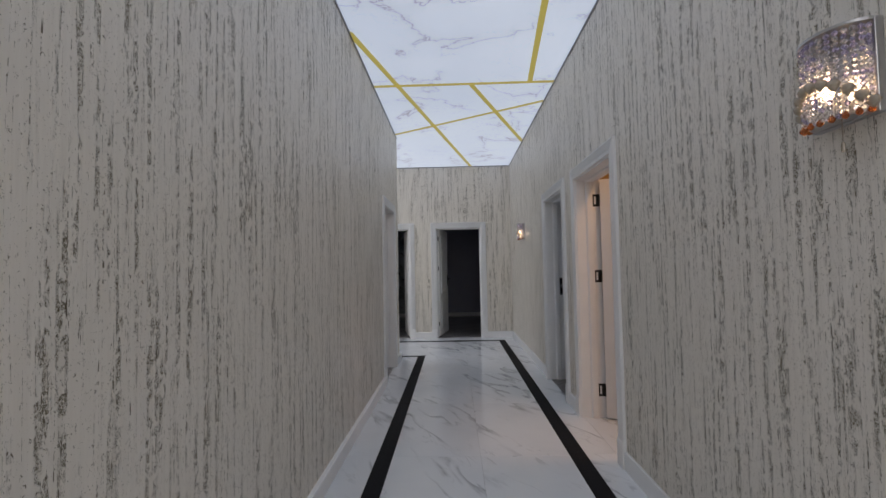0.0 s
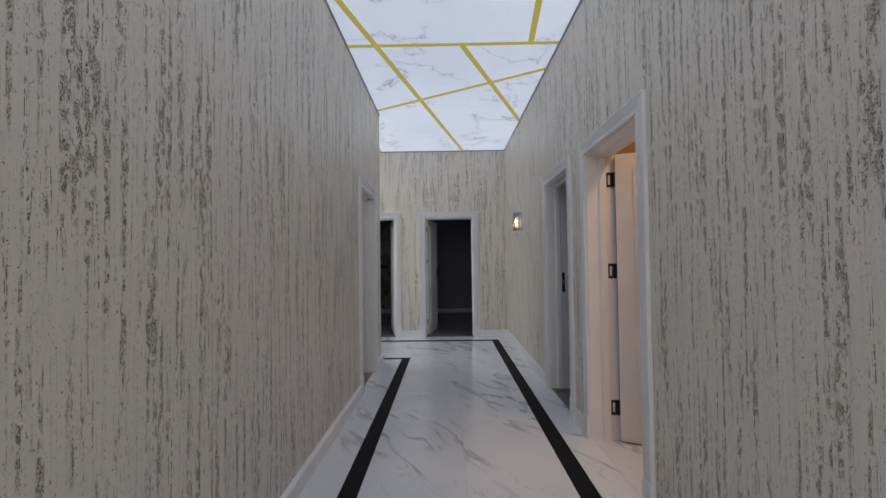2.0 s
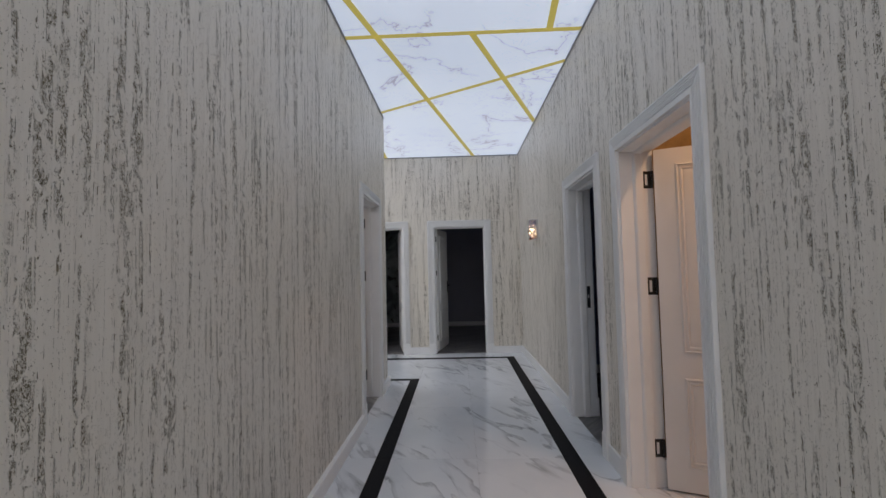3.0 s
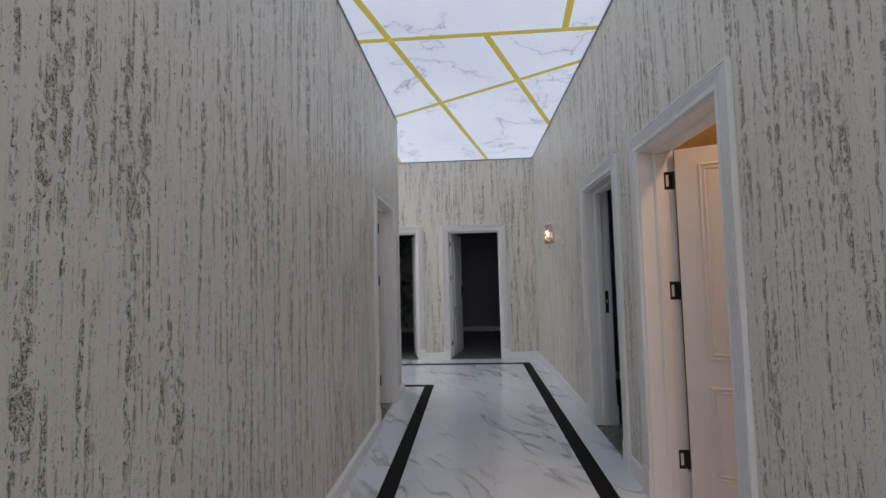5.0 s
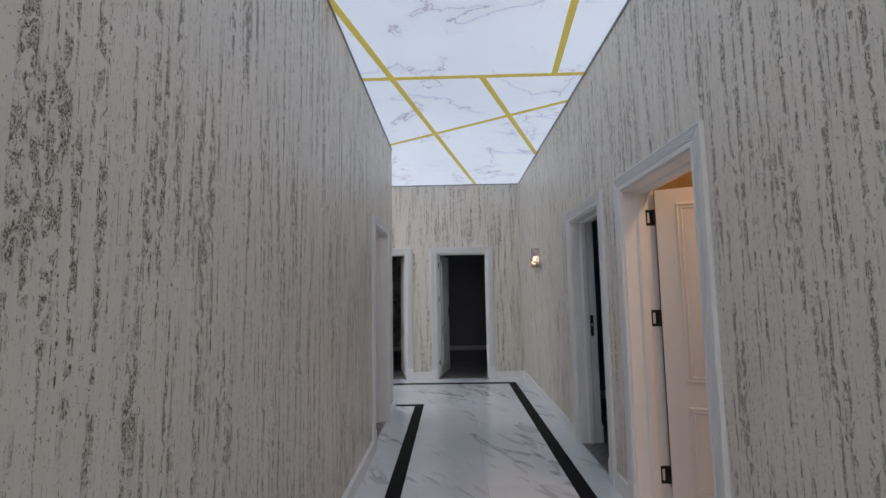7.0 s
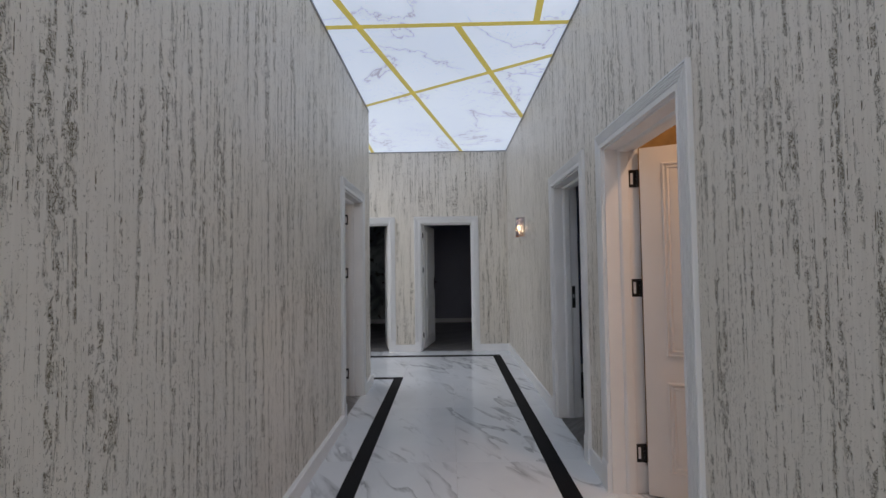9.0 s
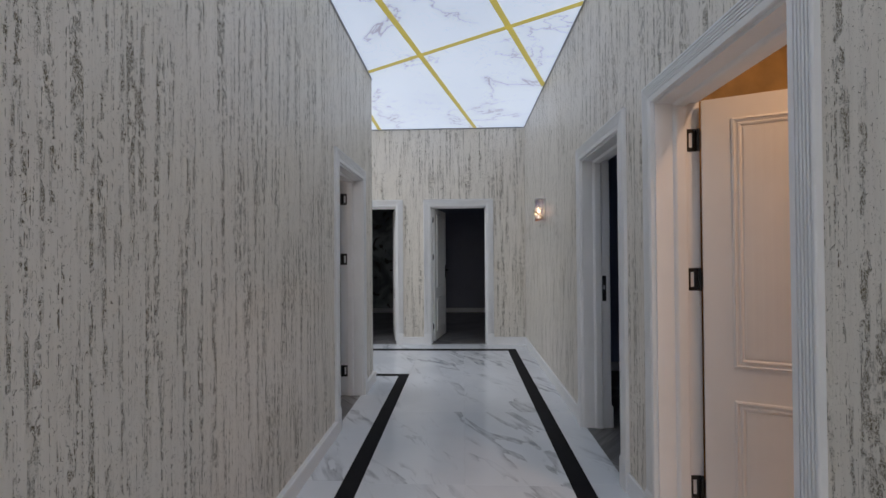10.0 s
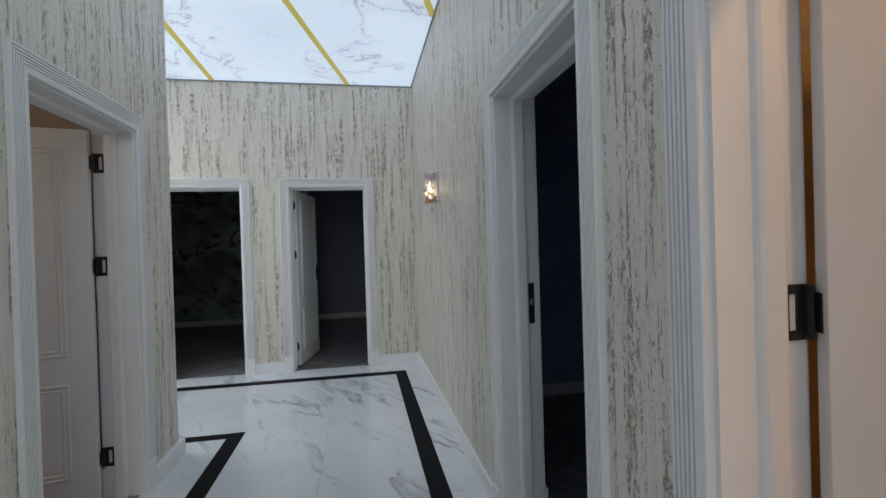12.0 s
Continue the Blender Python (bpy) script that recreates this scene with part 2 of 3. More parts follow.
def box(bm, x0, y0, z0, x1, y1, z1, bevel=0.0):
    vs = [bm.verts.new(p) for p in ((x0, y0, z0), (x1, y0, z0), (x1, y1, z0), (x0, y1, z0), (x0, y0, z1), (x1, y0, z1), (x1, y1, z1), (x0, y1, z1))]
    fs = [bm.faces.new([vs[i] for i in q]) for q in ((0, 3, 2, 1), (4, 5, 6, 7), (0, 1, 5, 4), (1, 2, 6, 5), (2, 3, 7, 6), (3, 0, 4, 7))]
    if bevel:
        edges = {e for f in fs for e in f.edges}
        bmesh.ops.bevel(bm, geom=list(edges), offset=bevel, segments=2, affect="EDGES", profile=0.5)
    return bm


def boxed(*args, bevel=0.0):
    return box(bmesh.new(), *args, bevel=bevel)


def loft(bm, rings, close_ends=True):
    """Joins rings of points, each a closed outline of the same count."""
    made = [[bm.verts.new(p) for p in r] for r in rings]
    n = len(made[0])
    for a, b in zip(made, made[1:]):
        for i in range(n):
            bm.faces.new((a[i], a[(i + 1) % n], b[(i + 1) % n], b[i]))
    if close_ends:
        bm.faces.new(made[0][::-1])
        bm.faces.new(made[-1])
    return bm


def lathe(bm, profile, at=(0, 0, 0), sides=10):
    """A turned shape about the upright axis: profile of (radius, height)."""
    rings = [[(at[0] + r * math.cos(2 * math.pi * i / sides), at[1] + r * math.sin(2 * math.pi * i / sides), at[2] + h) for i in range(sides)] for r, h in profile]
    return loft(bm, rings)


def setting(ob, label, category):
    return tagged(ob, label, category, kind="structure")


# ---- plan ----
XR, XL, YF, YC, ZC = 1.152, -0.692, 8.40, 6.475, 3.15
YB, XW, T = -6.4, -4.6, 0.19
OPEN_H, CASE_W = 2.015, 0.094
# opening: low edge, high edge along its wall
RD1, RD2, LD, FD, FD2 = (3.042, 3.943), (4.405, 5.26), (5.165, 5.998), (-0.228, 0.598), (-1.53, -0.718)


def wall_mesh(axis, face, depth, low, high, top, openings, front):
    """A wall along an axis, its paper on the face side, with openings cut to the floor."""
    bm = bmesh.new()
    stops = [low] + [v for o in sorted(openings) for v in o] + [high]

    def add(a, b, z0, z1):
        if axis == "y":
            box(bm, min(face, face + depth), a, z0, max(face, face + depth), b, z1)
        else:
            box(bm, a, min(face, face + depth), z0, b, max(face, face + depth), z1)

    for a, b in zip(stops[::2], stops[1::2]):
        add(a, b, -0.1, top)
    for a, b in openings:
        add(a, b, OPEN_H, top)
    bmesh.ops.recalc_face_normals(bm, faces=bm.faces)
    for f in bm.faces:
        f.material_index = 0 if f.normal.dot(Vector(front)) > 0.5 else 1
    return bm


def wall(name, axis, face, depth, low, high, top, openings, front, mats, label):
    return setting(part(name, wall_mesh(axis, face, depth, low, high, top, openings, front), mats), label, "wall")


PAPER_LABEL = "pale grey travertine-patterned wallpaper with vertical dark flecks"
wall("wall_east", "y", XR, T, YB, YF, ZC + 0.1, [RD1, RD2], (-1, 0, 0), [WALLPAPER, DARK_WALL], PAPER_LABEL)
wall("wall_west", "y", XL, -T, YB, YC, ZC + 0.1, [LD], (1, 0, 0), [WALLPAPER, BEIGE_WALL], PAPER_LABEL)
wall("wall_north", "x", YF, T, XW, XR + T, ZC + 0.1, [FD2, FD], (0, -1, 0), [WALLPAPER, DARK_WALL], PAPER_LABEL)
wall("wall_wing_south", "x", YC, -0.15, XW, XL - T, ZC + 0.1, [], (0, 1, 0), [WALLPAPER, BEIGE_WALL], PAPER_LABEL)
paper_end = bmesh.new()
box(paper_end, XL - T, YC, -0.1, XL, YC + 0.003, ZC + 0.1)
setting(part("wall_corner", paper_end, WALLPAPER), "wallpapered end of the wall at the corner", "wall")
wall("wall_south", "x", YB, -T, XL - T, XR + T, ZC + 0.1, [], (0, 1, 0), [WALLPAPER, DARK_WALL], PAPER_LABEL)
wall("wall_wing_west", "y", XW, -T, YC - 0.15, YF + T, ZC + 0.1, [], (1, 0, 0), [WALLPAPER, DARK_WALL], PAPER_LABEL)

# ceiling film over the corridor and its side wing
ceil = bmesh.new()
box(ceil, XL, YB, ZC, XR, YC, ZC + 0.03)
box(ceil, XW, YC, ZC, XR, YF, ZC + 0.03)
setting(part("ceiling", ceil, GLOW), "glowing white marble-print ceiling with grey veins", "ceiling")


def band(bm, a, b, width=0.05):
    """A flat printed band from a to b under the film."""
    a, b = Vector(a), Vector(b)
    side = Vector((-(b - a).y, (b - a).x)).normalized() * width / 2
    low, high = ZC - 0.004, ZC - 0.0005
    quad = [a + side, b + side, b - side, a - side]
    loft(bm, [[(p.x, p.y, low) for p in quad], [(p.x, p.y, high) for p in quad]])


BANDS = (((XL, 4.61), (XR, 4.60)), ((XL, 6.30), (XR, 5.135)), ((XL, 3.53), (0.44, YF)), ((0.305, 4.61), (XR, 6.79)),
         ((0.903, 4.60), (0.69, 2.2)), ((-0.94, YC), (-0.962, YF)), ((0.69, 2.2), (XR, 0.9)), ((XL, 1.9), (0.72, 2.4)), ((XL, 0.2), (XR, -0.5)))
for a, b in BANDS:
    one = bmesh.new()
    band(one, a, b)
    setting(part("ceiling_band", one, GOLD), "gold band printed across the glowing ceiling", "ceiling band")

profile = bmesh.new()
for q in ((XR - 0.008, YB, XR - 0.001, YF), (XL + 0.001, YB, XL + 0.008, YC), (XW, YF - 0.008, XR - 0.009, YF - 0.001), (XW, YC + 0.004, XL, YC + 0.011)):
    box(profile, q[0], q[1], ZC - 0.016, q[2], q[3], ZC - 0.0008)
setting(part("trim", profile, EDGE), "thin grey metal profile round the ceiling edge", "trim")

# ---- skirting ----
def skirting(name_axis, face, out, a, b, d=0.015, h=0.112):
    """A white skirting board along an axis from a to b, proud of the wall face towards out."""
    bm = bmesh.new()
    prof = ((0.0, 0.0), (d, 0.0), (d, h - 0.009), (d - 0.003, h - 0.002), (d - 0.007, h), (0.0, h))
    rings = []
    for v in (a, b):
        rings.append([(face + out * p, v, z) if name_axis == "y" else (v, face + out * p, z) for p, z in prof])
    loft(bm, rings)
    setting(part("baseboard", bm, WHITE), "white lacquered skirting board along the papered wall", "baseboard")


C = CASE_W
for a, b in ((YB, RD1[0] - C), (RD1[1] + C, RD2[0] - C), (RD2[1] + C, YF)):
    skirting("y", XR, -1, a, b)
for a, b in ((YB, LD[0] - C), (LD[1] + C, YC + 0.03)):
    skirting("y", XL, 1, a, b, 0.03, 0.096)
for a, b in ((XW, FD2[0] - C), (FD2[1] + C, FD[0] - C), (FD[1] + C, XR - 0.015)):
    skirting("x", YF, -1, a, b)
skirting("x", YC, 1, XW, XL, 0.03, 0.096)
skirting("x", YB, 1, XL + 0.015, XR - 0.015)


# ---- doors ----
def casing_parts(door, half, height):
    """Fluted casing: two uprights and a head mitred together, on plinth blocks."""
    prof = [(0.0, 0.0), (0.0, 0.015), (0.003, 0.019), (0.024, 0.021)]
    for i in range(5):
        w = 0.0265 + i * 0.0128
        prof += [(w, 0.021), (w + 0.0008, 0.0095), (w + 0.0046, 0.0095), (w + 0.0054, 0.021)]
    prof += [(0.0905, 0.021), (CASE_W, 0.017), (CASE_W, 0.0)]
    for s in (-1, 1):
        bm = bmesh.new()
        loft(bm, [[(s * (half + w), -d, 0.165) for w, d in prof], [(s * (half + w), -d, height + w) for w, d in prof]])
        part("casing", bm, WHITE, door)
        pb = bmesh.new()
        x0, x1 = sorted((s * (half - 0.001), s * (half + CASE_W + 0.002)))
        box(pb, x0, -0.026, 0.0, x1, 0.0, 0.158)
        rings = [[(x0, 0, 0.158), (x1, 0, 0.158), (x1, -0.026, 0.158), (x0, -0.026, 0.158)], [(x0, 0, 0.172), (x1, 0, 0.172), (x1, -0.019, 0.172), (x0, -0.019, 0.172)]]
        loft(pb, rings)
        part("plinth_block", pb, WHITE, door)
    bm = bmesh.new()
    loft(bm, [[(-half - w, -d, height + w) for w, d in prof], [(half + w, -d, height + w) for w, d in prof]])
    part("casing", bm, WHITE, door)


def jamb_parts(door, half, height):
    """Lining boards of the opening with a raised stop and a flat casing on the room side."""
    for s in (-1, 1):
        prof = [(half, 0.0), (half - 0.012, 0.0), (half - 0.012, 0.078), (half - 0.022, 0.084), (half - 0.027, 0.092), (half - 0.027, 0.131),
                (half - 0.024, 0.137), (half - 0.01, 0.139), (half - 0.01, T), (half, T)]
        bm = bmesh.new()
        loft(bm, [[(s * x, y, 0.0) for x, y in prof], [(s * x, y, height - 0.0115) for x, y in prof]])
        part("jamb", bm, WHITE, door)
        x0, x1 = sorted((s * (half - 0.002), s * (half + 0.075)))
        part("room_casing", boxed(x0, T, 0.0, x1, T + 0.016, height + 0.06, bevel=0.003), WHITE, door)
        part("plinth_block", boxed(min(s * (half - 0.008), s * (half + 0.085)), T, 0.0, max(s * (half - 0.008), s * (half + 0.085)), T + 0.028, 0.16, bevel=0.004), WHITE, door)
    prof = [(height, 0.0), (height - 0.012, 0.0), (height - 0.012, 0.078), (height - 0.022, 0.084), (height - 0.027, 0.092), (height - 0.027, 0.131), (height - 0.024, 0.137), (height - 0.01, 0.139), (height - 0.01, T), (height, T)]
    bm = bmesh.new()
    loft(bm, [[(-half, y, z) for z, y in prof], [(half, y, z) for z, y in prof]])
    part("jamb", bm, WHITE, door)


def moulding(bm, x0, x1, z0, z1, y, out, width=0.04, high=0.009):
    """A raised rectangular moulding round a door panel."""
    prof = ((0.0, 0.0), (0.002, 0.75), (0.009, 1.0), (0.013, 0.15), (0.023, 0.05), (0.027, 0.8), (0.033, 0.75), (width, 0.0))
    rings = []
    for inset, rise in prof:
        d = y + out * rise * high
        rings.append([(x0 + inset, d, z0 + inset), (x1 - inset, d, z0 + inset), (x1 - inset, d, z1 - inset), (x0 + inset, d, z1 - inset)])
    loft(bm, rings, close_ends=False)


def leaf_parts(door, hinge_side, half, height, angle, middle, fluted=True):
    """A panelled door leaf turned open into the room about its hinges."""
    width, thick = 2 * half - 0.03, 0.04
    turn = angle if hinge_side < 0 else 180 - angle
    y0, y1 = (-thick, 0.0) if hinge_side < 0 else (0.0, thick)
    m = pose(hinge_side * (half - 0.014), T + 0.004, 0, 0, 0, turn)
    leaf = part("leaf", boxed(0.011, y0, 0.012, width, y1, height - 0.014, bevel=0.002), DOOR_WHITE, door, m=m)
    ya, yb = (-0.024, -0.001) if hinge_side < 0 else (0.001, 0.024)
    for z in (0.23, middle, 1.83):
        part("hinge_plate", boxed(0.008, ya, z - 0.037, 0.0115, yb, z + 0.037, bevel=0.0015), BLACK_METAL, leaf, "black hinge plate on the leaf edge")
    px0, px1 = 0.125, width - 0.125
    for y, out in ((y0, -1), (y1, 1)):
        for z0, z1, ribs in ((0.80, height - 0.11, True), (0.15, 0.655, False)):
            bm = bmesh.new()
            moulding(bm, px0, px1, z0, z1, y - out * 0.0005, out)
            part("panel_moulding", bm, DOOR_WHITE, leaf)
            field = bmesh.new()
            a, b = px0 + 0.045, px1 - 0.045
            box(field, a, min(y, y + out * 0.004), z0 + 0.045, b, max(y, y + out * 0.004), z1 - 0.045)
            if fluted:
                n = 15
                for i in range(n):
                    xa = a + (b - a) * (i + 0.12) / n
                    xb = a + (b - a) * (i + 0.88) / n
                    f0, f1 = y + out * 0.0041, y + out * 0.0044
                    loft(field, [[(xa, f0, z0 + 0.052), (xb, f0, z0 + 0.052), (xb, f0, z1 - 0.052), (xa, f0, z1 - 0.052)],
                                 [(xa + 0.005, f1, z0 + 0.06), (xb - 0.005, f1, z0 + 0.06), (xb - 0.005, f1, z1 - 0.06), (xa + 0.005, f1, z1 - 0.06)]])
            part("panel", field, DOOR_WHITE, leaf)
    for y, out in ((y0, -1), (y1, 1)):
        hb = bmesh.new()
        ya, yb = sorted((y, y + out * 0.008))
        box(hb, width - 0.075, ya, 0.93, width - 0.035, yb, 1.13, bevel=0.002)
        ya, yb = sorted((y + out * 0.008, y + out * 0.05))
        box(hb, width - 0.062, ya, 1.045, width - 0.046, yb, 1.063)
        ya, yb = sorted((y + out * 0.04, y + out * 0.056))
        box(hb, width - 0.175, ya, 1.044, width - 0.044, yb, 1.064, bevel=0.004)
        part("door_handle", hb, BLACK_METAL, leaf, "black lever handle")
        kb = bmesh.new()
        ring = [(0.011 * math.cos(i * math.pi / 5), 0.011 * math.sin(i * math.pi / 5)) for i in range(10)]
        loft(kb, [[(width - 0.055 + u, y + out * 0.008, 0.965 + v) for u, v in ring], [(width - 0.055 + u, y + out * 0.022, 0.965 + v) for u, v in ring]])
        part("lock_cylinder", kb, CHROME, leaf, "bright steel lock cylinder")
    return leaf


def hinge_parts(door, hinge_side, half, middle):
    s = hinge_side
    x_in = s * (half - 0.01)
    for z in (0.23, middle, 1.83):
        bm = bmesh.new()
        xa, xb = sorted((x_in, x_in - s * 0.004))
        y0, y1, h = T - 0.05, T - 0.004, 0.052
        for q in ((y0, -h, y1, -h + 0.018), (y0, h - 0.018, y1, h), (y0, -h + 0.018, y0 + 0.011, h - 0.018), (y1 - 0.018, -h + 0.018, y1, h - 0.018)):
            box(bm, xa, q[0], z + q[1], xb, q[2], z + q[3])
        ring = [(0.0072 * math.cos(i * math.pi / 4), 0.0072 * math.sin(i * math.pi / 4)) for i in range(8)]
        cx, cy = s * (half - 0.02), T + 0.001
        loft(bm, [[(cx + u, cy + v, z - h) for u, v in ring], [(cx + u, cy + v, z + h) for u, v in ring]])
        hinge = part("hinge", bm, BLACK_METAL, door, "black metal butt hinge")
        sc = bmesh.new()
        for dz in (-0.043, 0.043):
            for dy in (0.012, 0.034):
                r8 = [(0.0035 * math.cos(i * math.pi / 3), 0.0035 * math.sin(i * math.pi / 3)) for i in range(6)]
                xs = x_in - s * 0.0052
                loft(sc, [[(x_in - s * 0.0038, y0 + dy + u, z + dz + v) for u, v in r8], [(xs, y0 + dy + u * 0.8, z + dz + v * 0.8) for u, v in r8]])
        part("screw", sc, BLACK_METAL, hinge)


def doorway(name, m, half, label, hinge_side=0, angle=0, strike=0, middle=1.27):
    door = new(name)
    door.matrix_basis = m
    setting(door, label, "door")
    casing_parts(door, half, OPEN_H)
    jamb_parts(door, half, OPEN_H)
    if hinge_side:
        leaf_parts(door, hinge_side, half, OPEN_H, angle, middle)
        hinge_parts(door, hinge_side, half, middle)
    if strike:
        s = strike
        bm = bmesh.new()
        x_in = s * (half - 0.01)
        xa, xb = sorted((x_in, x_in - s * 0.0025))
        for q in ((0.95, 1.037), (1.067, 1.14)):
            box(bm, xa, T - 0.046, q[0], xb, T - 0.018, q[1])
        box(bm, xa, T - 0.046, 1.037, xb, T - 0.04, 1.067)
        box(bm, xa, T - 0.026, 1.037, xb, T - 0.018, 1.067)
        plate = part("strike_plate", bm, BLACK_METAL, door, "black lock strike plate")
        part("latch_bush", boxed(min(x_in - s * 0.0005, x_in - s * 0.0015), T - 0.04, 1.037, max(x_in - s * 0.0005, x_in - s * 0.0015), T - 0.026, 1.067), STEEL, plate)
    return door


def mid(o):
    return (o[0] + o[1]) / 2, (o[1] - o[0]) / 2


c, h = mid(RD1)
doorway("door_1", pose(XR, c, 0, 0, 0, -90), h, "white panelled door standing open into a warm lit room", -1, 66, middle=1.185)
c, h = mid(RD2)
doorway("door_2", pose(XR, c, 0, 0, 0, -90), h, "white fluted door frame open to a dark room", strike=-1)
c, h = mid(LD)
doorway("door_3", pose(XL, c, 0, 0, 0, 90), h, "white panelled door standing open with black hinges", 1, 80)
c, h = mid(FD)
doorway("door_4", pose(c, YF, 0, 0, 0, 0), h, "white panelled door ajar into a dark room", -1, 80)
c, h = mid(FD2)
doorway("door_5", pose(c, YF, 0, 0, 0, 0), h, "white panelled door wide open into a dark mural room", 1, 79)


# ---- side rooms ----
def room(name, x0, y0, x1, y1, top, mats, skip, words):
    """Walls, ceiling and skirting of a side room; skip names the side that a corridor wall closes."""
    sides = {"w": (x0 - 0.1, y0, x0, y1), "e": (x1, y0, x1 + 0.1, y1), "s": (x0, y0 - 0.1, x1, y0), "n": (x0, y1, x1, y1 + 0.1)}
    for k, q in sides.items():
        if k in skip:
            continue
        setting(part(name + "_wall", boxed(q[0], q[1], -0.1, q[2], q[3], top), mats[0] if k not in "n" else mats[1]), words + " wall", "wall")
        a = {"w": (x0, y0, x0 + 0.014, y1), "e": (x1 - 0.014, y0, x1, y1), "s": (x0, y0, x1, y0 + 0.014), "n": (x0, y1 - 0.014, x1, y1)}[k]
        setting(part("baseboard", boxed(a[0], a[1], -0.002, a[2], a[3], 0.1, bevel=0.004), WHITE), "white skirting board in a side room", "baseboard")
    setting(part(name + "_ceiling", boxed(x0, y0, top, x1, y1, top + 0.08), mats[2]), words + " ceiling", "ceiling")


XE = XR + T
room("room_warm", XE, 1.9, 4.1, 4.12, 2.75, (GOLD_WALL, GOLD_WALL, GOLD_WALL), "w", "ochre papered room")
room("room_dark", XE, 4.23, 4.1, 6.95, 2.75, (NAVY_WALL, NAVY_WALL, NAVY_WALL), "w", "dark blue room")
room("room_west", -3.6, 3.6, XL - T, YC - 0.16, 2.75, (BEIGE_WALL, BEIGE_WALL, BEIGE_WALL), "e", "dim beige room")
room("room_north", -0.42, YF + T, 2.4, 12.1, 2.75, (DARK_WALL, DARK_WALL, DARK_WALL), "s", "dark blue-grey room")
room("room_mural", -2.9, YF + T, -0.53, 12.05, 2.75, (DARK_WALL, MURAL, DARK_WALL), "s", "dark mural-papered room")
warm_side = boxed(XE + 0.002, 1.9, 0.0, XE + 0.006, RD1[0] - 0.1, 2.75)
box(warm_side, XE + 0.002, RD1[0] - 0.1, OPEN_H + 0.1, XE + 0.006, 4.12, 2.75)
setting(part("room_warm_wall", warm_side, GOLD_WALL), "ochre papered room wall", "wall")


# ---- sconces ----
def bead(bm, at, r, sides=6):
    lathe(bm, ((r * 0.25, -r), (r, -r * 0.35), (r, r * 0.35), (r * 0.25, r)), at, sides)


def ellipse_at(k, a=0.095, b=0.07, y0=0.022):
    ang = math.pi * k
    return a * math.cos(ang), y0 + b * math.sin(ang)


def d_plate(bm, a, b, z0, z1, n=20):
    rim = [(a * math.cos(math.pi * i / n), 0.022 + b * math.sin(math.pi * i / n)) for i in range(n + 1)]
    loft(bm, [[(x, y, z0) for x, y in rim], [(x, y, z1) for x, y in rim]])


def wall_sconce():
    lampob = new("wall_sconce")
    tagged(lampob, "lit crystal bead wall sconce on papered wall", "wall sconce", "crystal wall sconces")
    part("back_plate", boxed(-0.104, 0.0, -0.118, 0.104, 0.022, 0.118, bevel=0.002), STEEL, lampob, "brushed steel back plate")
    top = bmesh.new()
    d_plate(top, 0.103, 0.078, 0.109, 0.117)
    part("top_rim", top, STEEL, lampob, "curved steel rim")
    low = bmesh.new()
    d_plate(low, 0.09, 0.055, -0.114, -0.109)
    part("tray", low, STEEL, lampob)
    holder = bmesh.new()
    lathe(holder, ((0.014, -0.109), (0.014, -0.06), (0.011, -0.055)), (0, 0.06, 0), 10)
    part("lamp_holder", holder, WHITE, lampob)
    bulb = bmesh.new()
    lathe(bulb, ((0.009, -0.054), (0.014, -0.042), (0.017, -0.027), (0.013, -0.01), (0.004, 0.004)), (0, 0.06, 0), 12)
    part("bulb", bulb, BULB, lampob, "glowing candle bulb", smooth=True)
    n = 15
    rnd = random.Random(4)
    shapes = []
    for mt in (CRYSTAL, BLUE_CRYSTAL):
        one = bmesh.new()
        bead(one, (0, 0, 0), 0.0073)
        shapes.append(mesh_of(one, mt))
    for i in range(n):
        k = (i + 0.5) / n
        x, y = ellipse_at(k)
        length = 14 + round(2.2 * math.sin(math.pi * k))
        for j in range(length):
            shape = shapes[1 if rnd.random() < (0.45 if j < 6 else 0.15) else 0]
            part("crystal_bead", shape, None, lampob, m=pose(x + rnd.uniform(-0.0008, 0.0008), y, 0.099 - j * 0.0142, 0, 0, rnd.uniform(0, 60)))
    for i in range(11):
        k = (i + 0.5) / 11
        x, y = ellipse_at(k, 0.104, 0.079)
        sb = bmesh.new()
        lathe(sb, ((0.002, -0.013), (0.009, -0.004), (0.0115, 0.004), (0.008, 0.0105), (0.002, 0.011)), (0, 0, 0), 8)
        part("stone_bead", sb, STONE, lampob, "grey-brown polished stone", m=pose(x, y, -0.1 + 0.08 * math.sin(math.pi * k) ** 1.3, rnd.uniform(-12, 12), rnd.uniform(-20, 20), 0) @ Matrix.Diagonal((1.45, 1.2, 1.2, 1)), smooth=True)
    for i in range(10):
        k = (i + 0.5) / 10
        x, y = ellipse_at(k, 0.098, 0.073)
        ab = bmesh.new()
        lathe(ab, ((0.001, -0.009), (0.0065, -0.006), (0.0085, 0.0), (0.005, 0.007), (0.001, 0.012)), (0, 0, 0), 8)
        part("amber_drop", ab, AMBER, lampob, "amber glass drop", m=pose(x, y, -0.108 - 0.012 * math.sin(math.pi * k)), smooth=True)
    chain = bmesh.new()
    for j in range(16):
        bead(chain, (-0.03, 0.05, -0.114 - j * 0.0037), 0.002, 5)
    cord = part("pull_chain", chain, STONE, lampob)
    pull = bmesh.new()
    lathe(pull, ((0.001, -0.172), (0.0045, -0.176), (0.0055, -0.196), (0.003, -0.198)), (-0.03, 0.05, 0), 8)
    part("pull", pull, STONE, cord)
    return lampob


sconce = wall_sconce()
sconce.matrix_basis = pose(XR, 1.24, 1.755, 0, 0, 90)
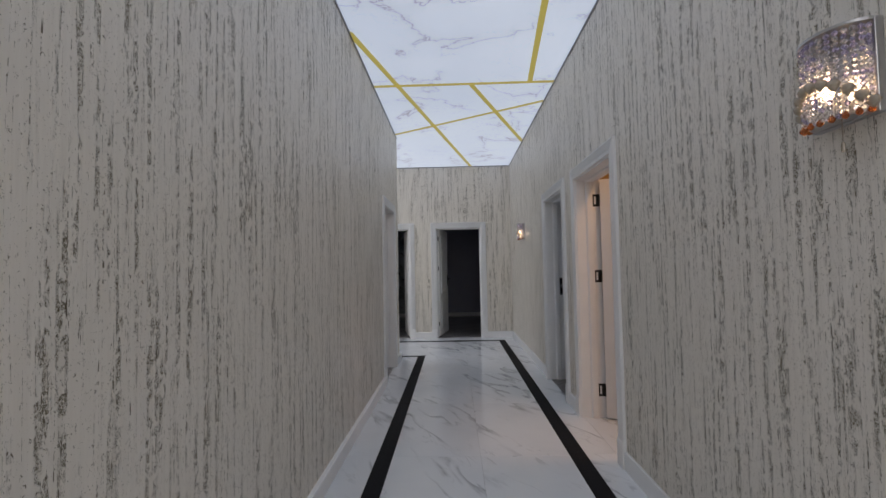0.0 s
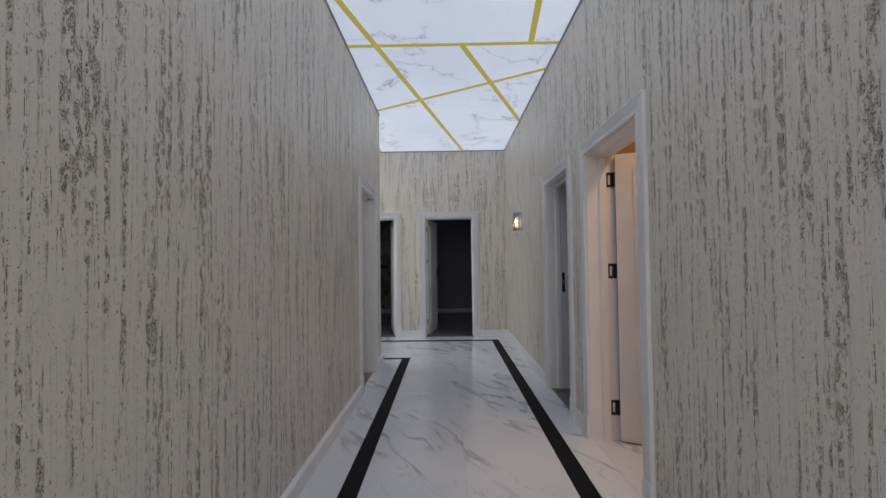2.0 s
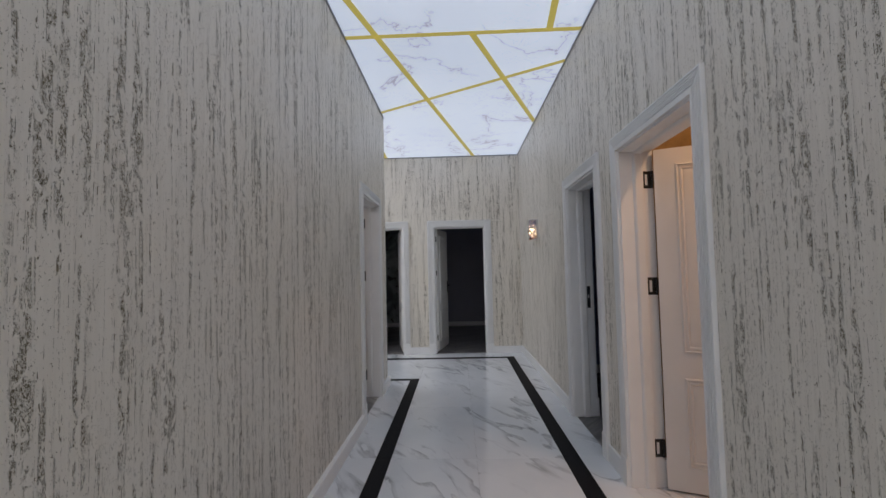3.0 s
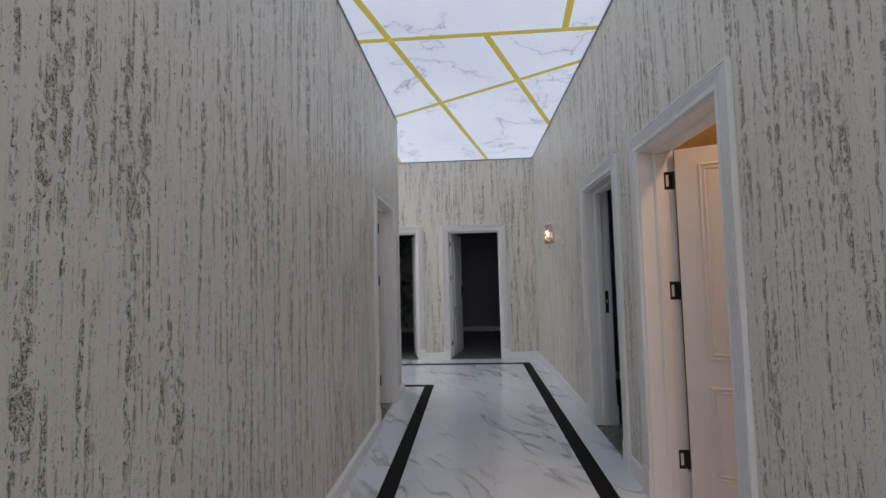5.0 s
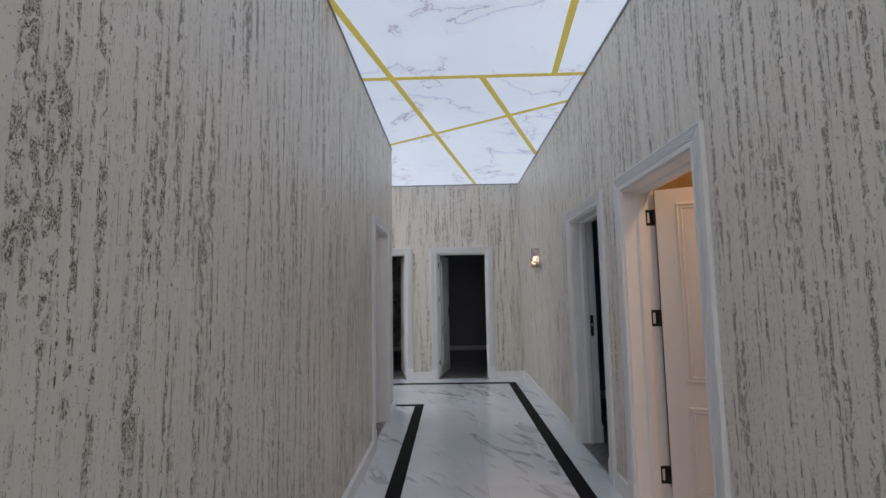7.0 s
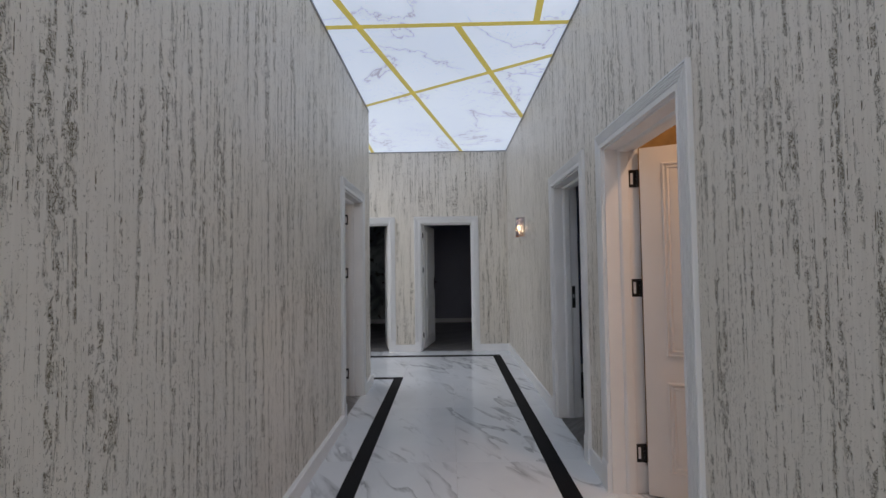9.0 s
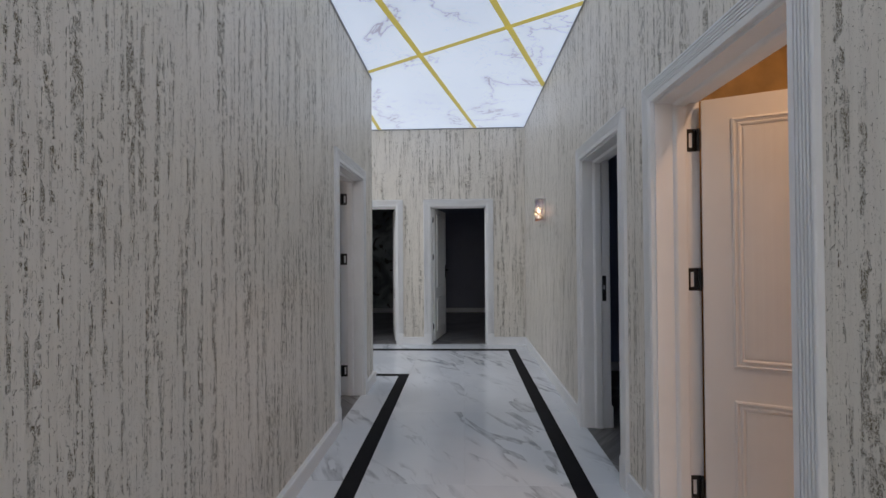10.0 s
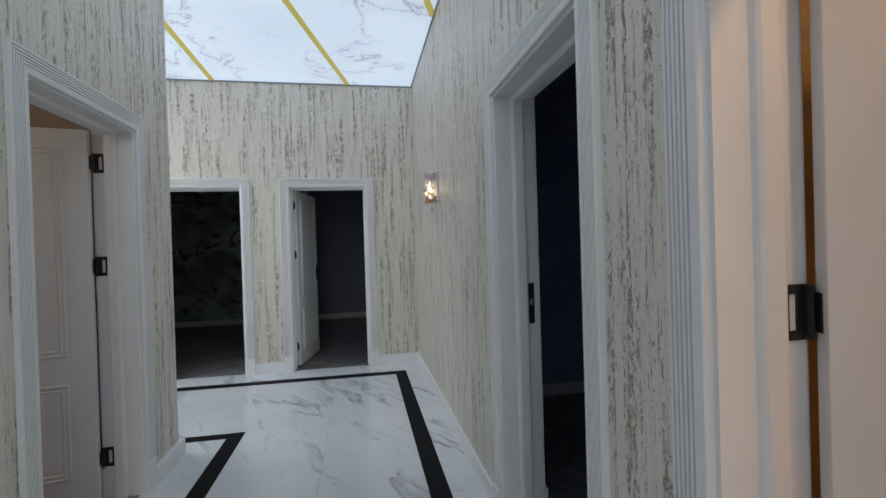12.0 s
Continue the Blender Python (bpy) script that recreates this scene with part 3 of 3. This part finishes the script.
copy_thing(sconce, pose(XR, 6.86, 1.80, 0, 0, 90))


# ---- floors, piece by piece ----
floor = setting(part("floor", boxed(XW, YB, -0.1, XR + 0.02, YF + 0.03, -0.0045), GROUT), "polished white marble tile floor with black inlay border", "floor")


def tile_mesh(w, d, mat, joint=0.0005):
    bm = bmesh.new()
    a, b = w / 2 - joint, d / 2 - joint
    loft(bm, [[(-a, -b, -0.008), (a, -b, -0.008), (a, b, -0.008), (-a, b, -0.008)], [(-a, -b, -0.0008), (a, -b, -0.0008), (a, b, -0.0008), (-a, b, -0.0008)],
              [(-a + 0.0005, -b + 0.0005, 0), (a - 0.0005, -b + 0.0005, 0), (a - 0.0005, b - 0.0005, 0), (-a + 0.0005, b - 0.0005, 0)]])
    return mesh_of(bm, mat)


TILES = {}


def tile(name, x0, y0, x1, y1, mat, base=None):
    key = (round(x1 - x0, 3), round(y1 - y0, 3), mat.name)
    if key not in TILES:
        TILES[key] = tile_mesh(x1 - x0, y1 - y0, mat)
    part(name, TILES[key], mat, base or floor, m=pose((x0 + x1) / 2, (y0 + y1) / 2, 0))


def strip(x0, y0, x1, y1, step, name, mat, along):
    v = y0 if along == "y" else x0
    end = y1 if along == "y" else x1
    while v < end - 1e-6:
        w = min(end, v + step)
        tile(name, *((x0, v, x1, w) if along == "y" else (v, y0, w, y1)), mat)
        v = w


LX0, LX1, RX0, RX1, FY0, FY1, CY0, CY1 = -0.454, -0.346, 0.852, 0.966, 7.975, 8.105, 6.67, 6.77
rows = sorted({YB} | {round(FY0 - 1.2 * i, 3) for i in range(14) if FY0 - 1.2 * i > YB})
for a, b in zip(rows, rows[1:]):
    xm = (LX1 + RX0) / 2
    tile("tile", LX1, a, xm, b, MARBLE)
    tile("tile", xm, a, RX0, b, MARBLE)
x = LX1
while x > XW + 0.01:
    tile("tile", max(XW, x - 1.2), CY1, x, FY0, MARBLE)
    x = max(XW, x - 1.2)
strip(LX0, YB, LX1, CY1, 1.2, "border_strip", BLACK_STRIP, "y")
strip(RX0, YB, RX1, FY1, 1.2, "border_strip", BLACK_STRIP, "y")
strip(XW, FY0, RX0, FY1, 1.2, "border_strip", BLACK_STRIP, "x")
strip(XW, CY0, LX0, CY1, 1.2, "border_strip", BLACK_STRIP, "x")
strip(XL - 0.02, YB, LX0, YC, 1.2, "edge_tile", MARBLE, "y")
strip(XL, YC, LX0, CY0, 1.2, "edge_tile", MARBLE, "y")
strip(RX1, YB, XR + 0.02, FY1, 1.2, "edge_tile", MARBLE, "y")
strip(XW, FY1, XR, YF + 0.03, 1.2, "edge_tile", MARBLE, "x")
strip(XW, YC, XL, CY0, 1.2, "edge_tile", MARBLE, "x")


def clip(poly, axis, value, keep_more):
    out = []
    for p, q in zip(poly, poly[1:] + poly[:1]):
        inp = (p[axis] >= value) == keep_more
        inq = (q[axis] >= value) == keep_more
        if inp:
            out.append(p)
        if inp != inq:
            t = (value - p[axis]) / (q[axis] - p[axis])
            out.append((p[0] + t * (q[0] - p[0]), p[1] + t * (q[1] - p[1])))
    return out


def plank_floor(x0, y0, x1, y1, along, name):
    """Chevron planks over a room's floor."""
    base = setting(part(name, boxed(x0, y0, -0.1, x1, y1, -0.012), BLACK_STRIP), "grey wood chevron plank floor in a side room", "floor")
    col, w = 0.5, 0.135
    n = math.ceil(((x1 - x0) if along == "y" else (y1 - y0)) / col)
    for k in range(n):
        u0, u1 = k * col, (k + 1) * col
        d = col * 0.8 * (1 if k % 2 else -1)
        span = (y1 - y0) if along == "y" else (x1 - x0)
        i = -math.ceil(col / w)
        while i * w < span + col:
            v = i * w
            quad = [(u0 + 0.0008, v), (u1 - 0.0008, v + d), (u1 - 0.0008, v + d + w - 0.002), (u0 + 0.0008, v + w - 0.002)]
            if along == "y":
                quad = [(x0 + a, y0 + b) for a, b in quad]
            else:
                quad = [(x0 + b, y0 + a) for a, b in quad]
            for ax, val, more in ((0, x0, True), (0, x1, False), (1, y0, True), (1, y1, False)):
                if len(quad) > 2:
                    quad = clip(quad, ax, val, more)
            i += 1
            if len(quad) < 3:
                continue
            cx = sum(p[0] for p in quad) / len(quad)
            cy = sum(p[1] for p in quad) / len(quad)
            ang = math.degrees(math.atan2(d, col) if along == "y" else math.atan2(col, d))
            inv = pose(cx, cy, 0, 0, 0, ang).inverted()
            bm = bmesh.new()
            flat = [inv @ Vector((p[0], p[1], 0)) for p in quad]
            loft(bm, [[(p.x, p.y, -0.012) for p in flat], [(p.x, p.y, -0.003) for p in flat]])
            part("plank", bm, PLANK, base, m=pose(cx, cy, 0, 0, 0, ang))


warm_floor = setting(part("floor_room_warm", boxed(XR + 0.021, 1.9, -0.1, 4.1, 4.12, -0.0045), GROUT), "polished white marble tile floor of the lit room", "floor")
for i in range(5):
    for j in range(2):
        tile("tile", XR + 0.021 + i * 0.6, 1.9 + j * 1.11, min(4.1, XR + 0.021 + (i + 1) * 0.6), 1.9 + (j + 1) * 1.11, MARBLE, warm_floor)
plank_floor(XR + 0.021, 4.23, 4.1, 6.95, "x", "floor_room_dark")
plank_floor(-3.6, 3.6, XL - 0.021, YC - 0.16, "x", "floor_room_west")
plank_floor(-0.42, YF + 0.031, 2.4, 12.1, "y", "floor_room_north")
plank_floor(-2.9, YF + 0.031, -0.53, 12.05, "y", "floor_room_mural")
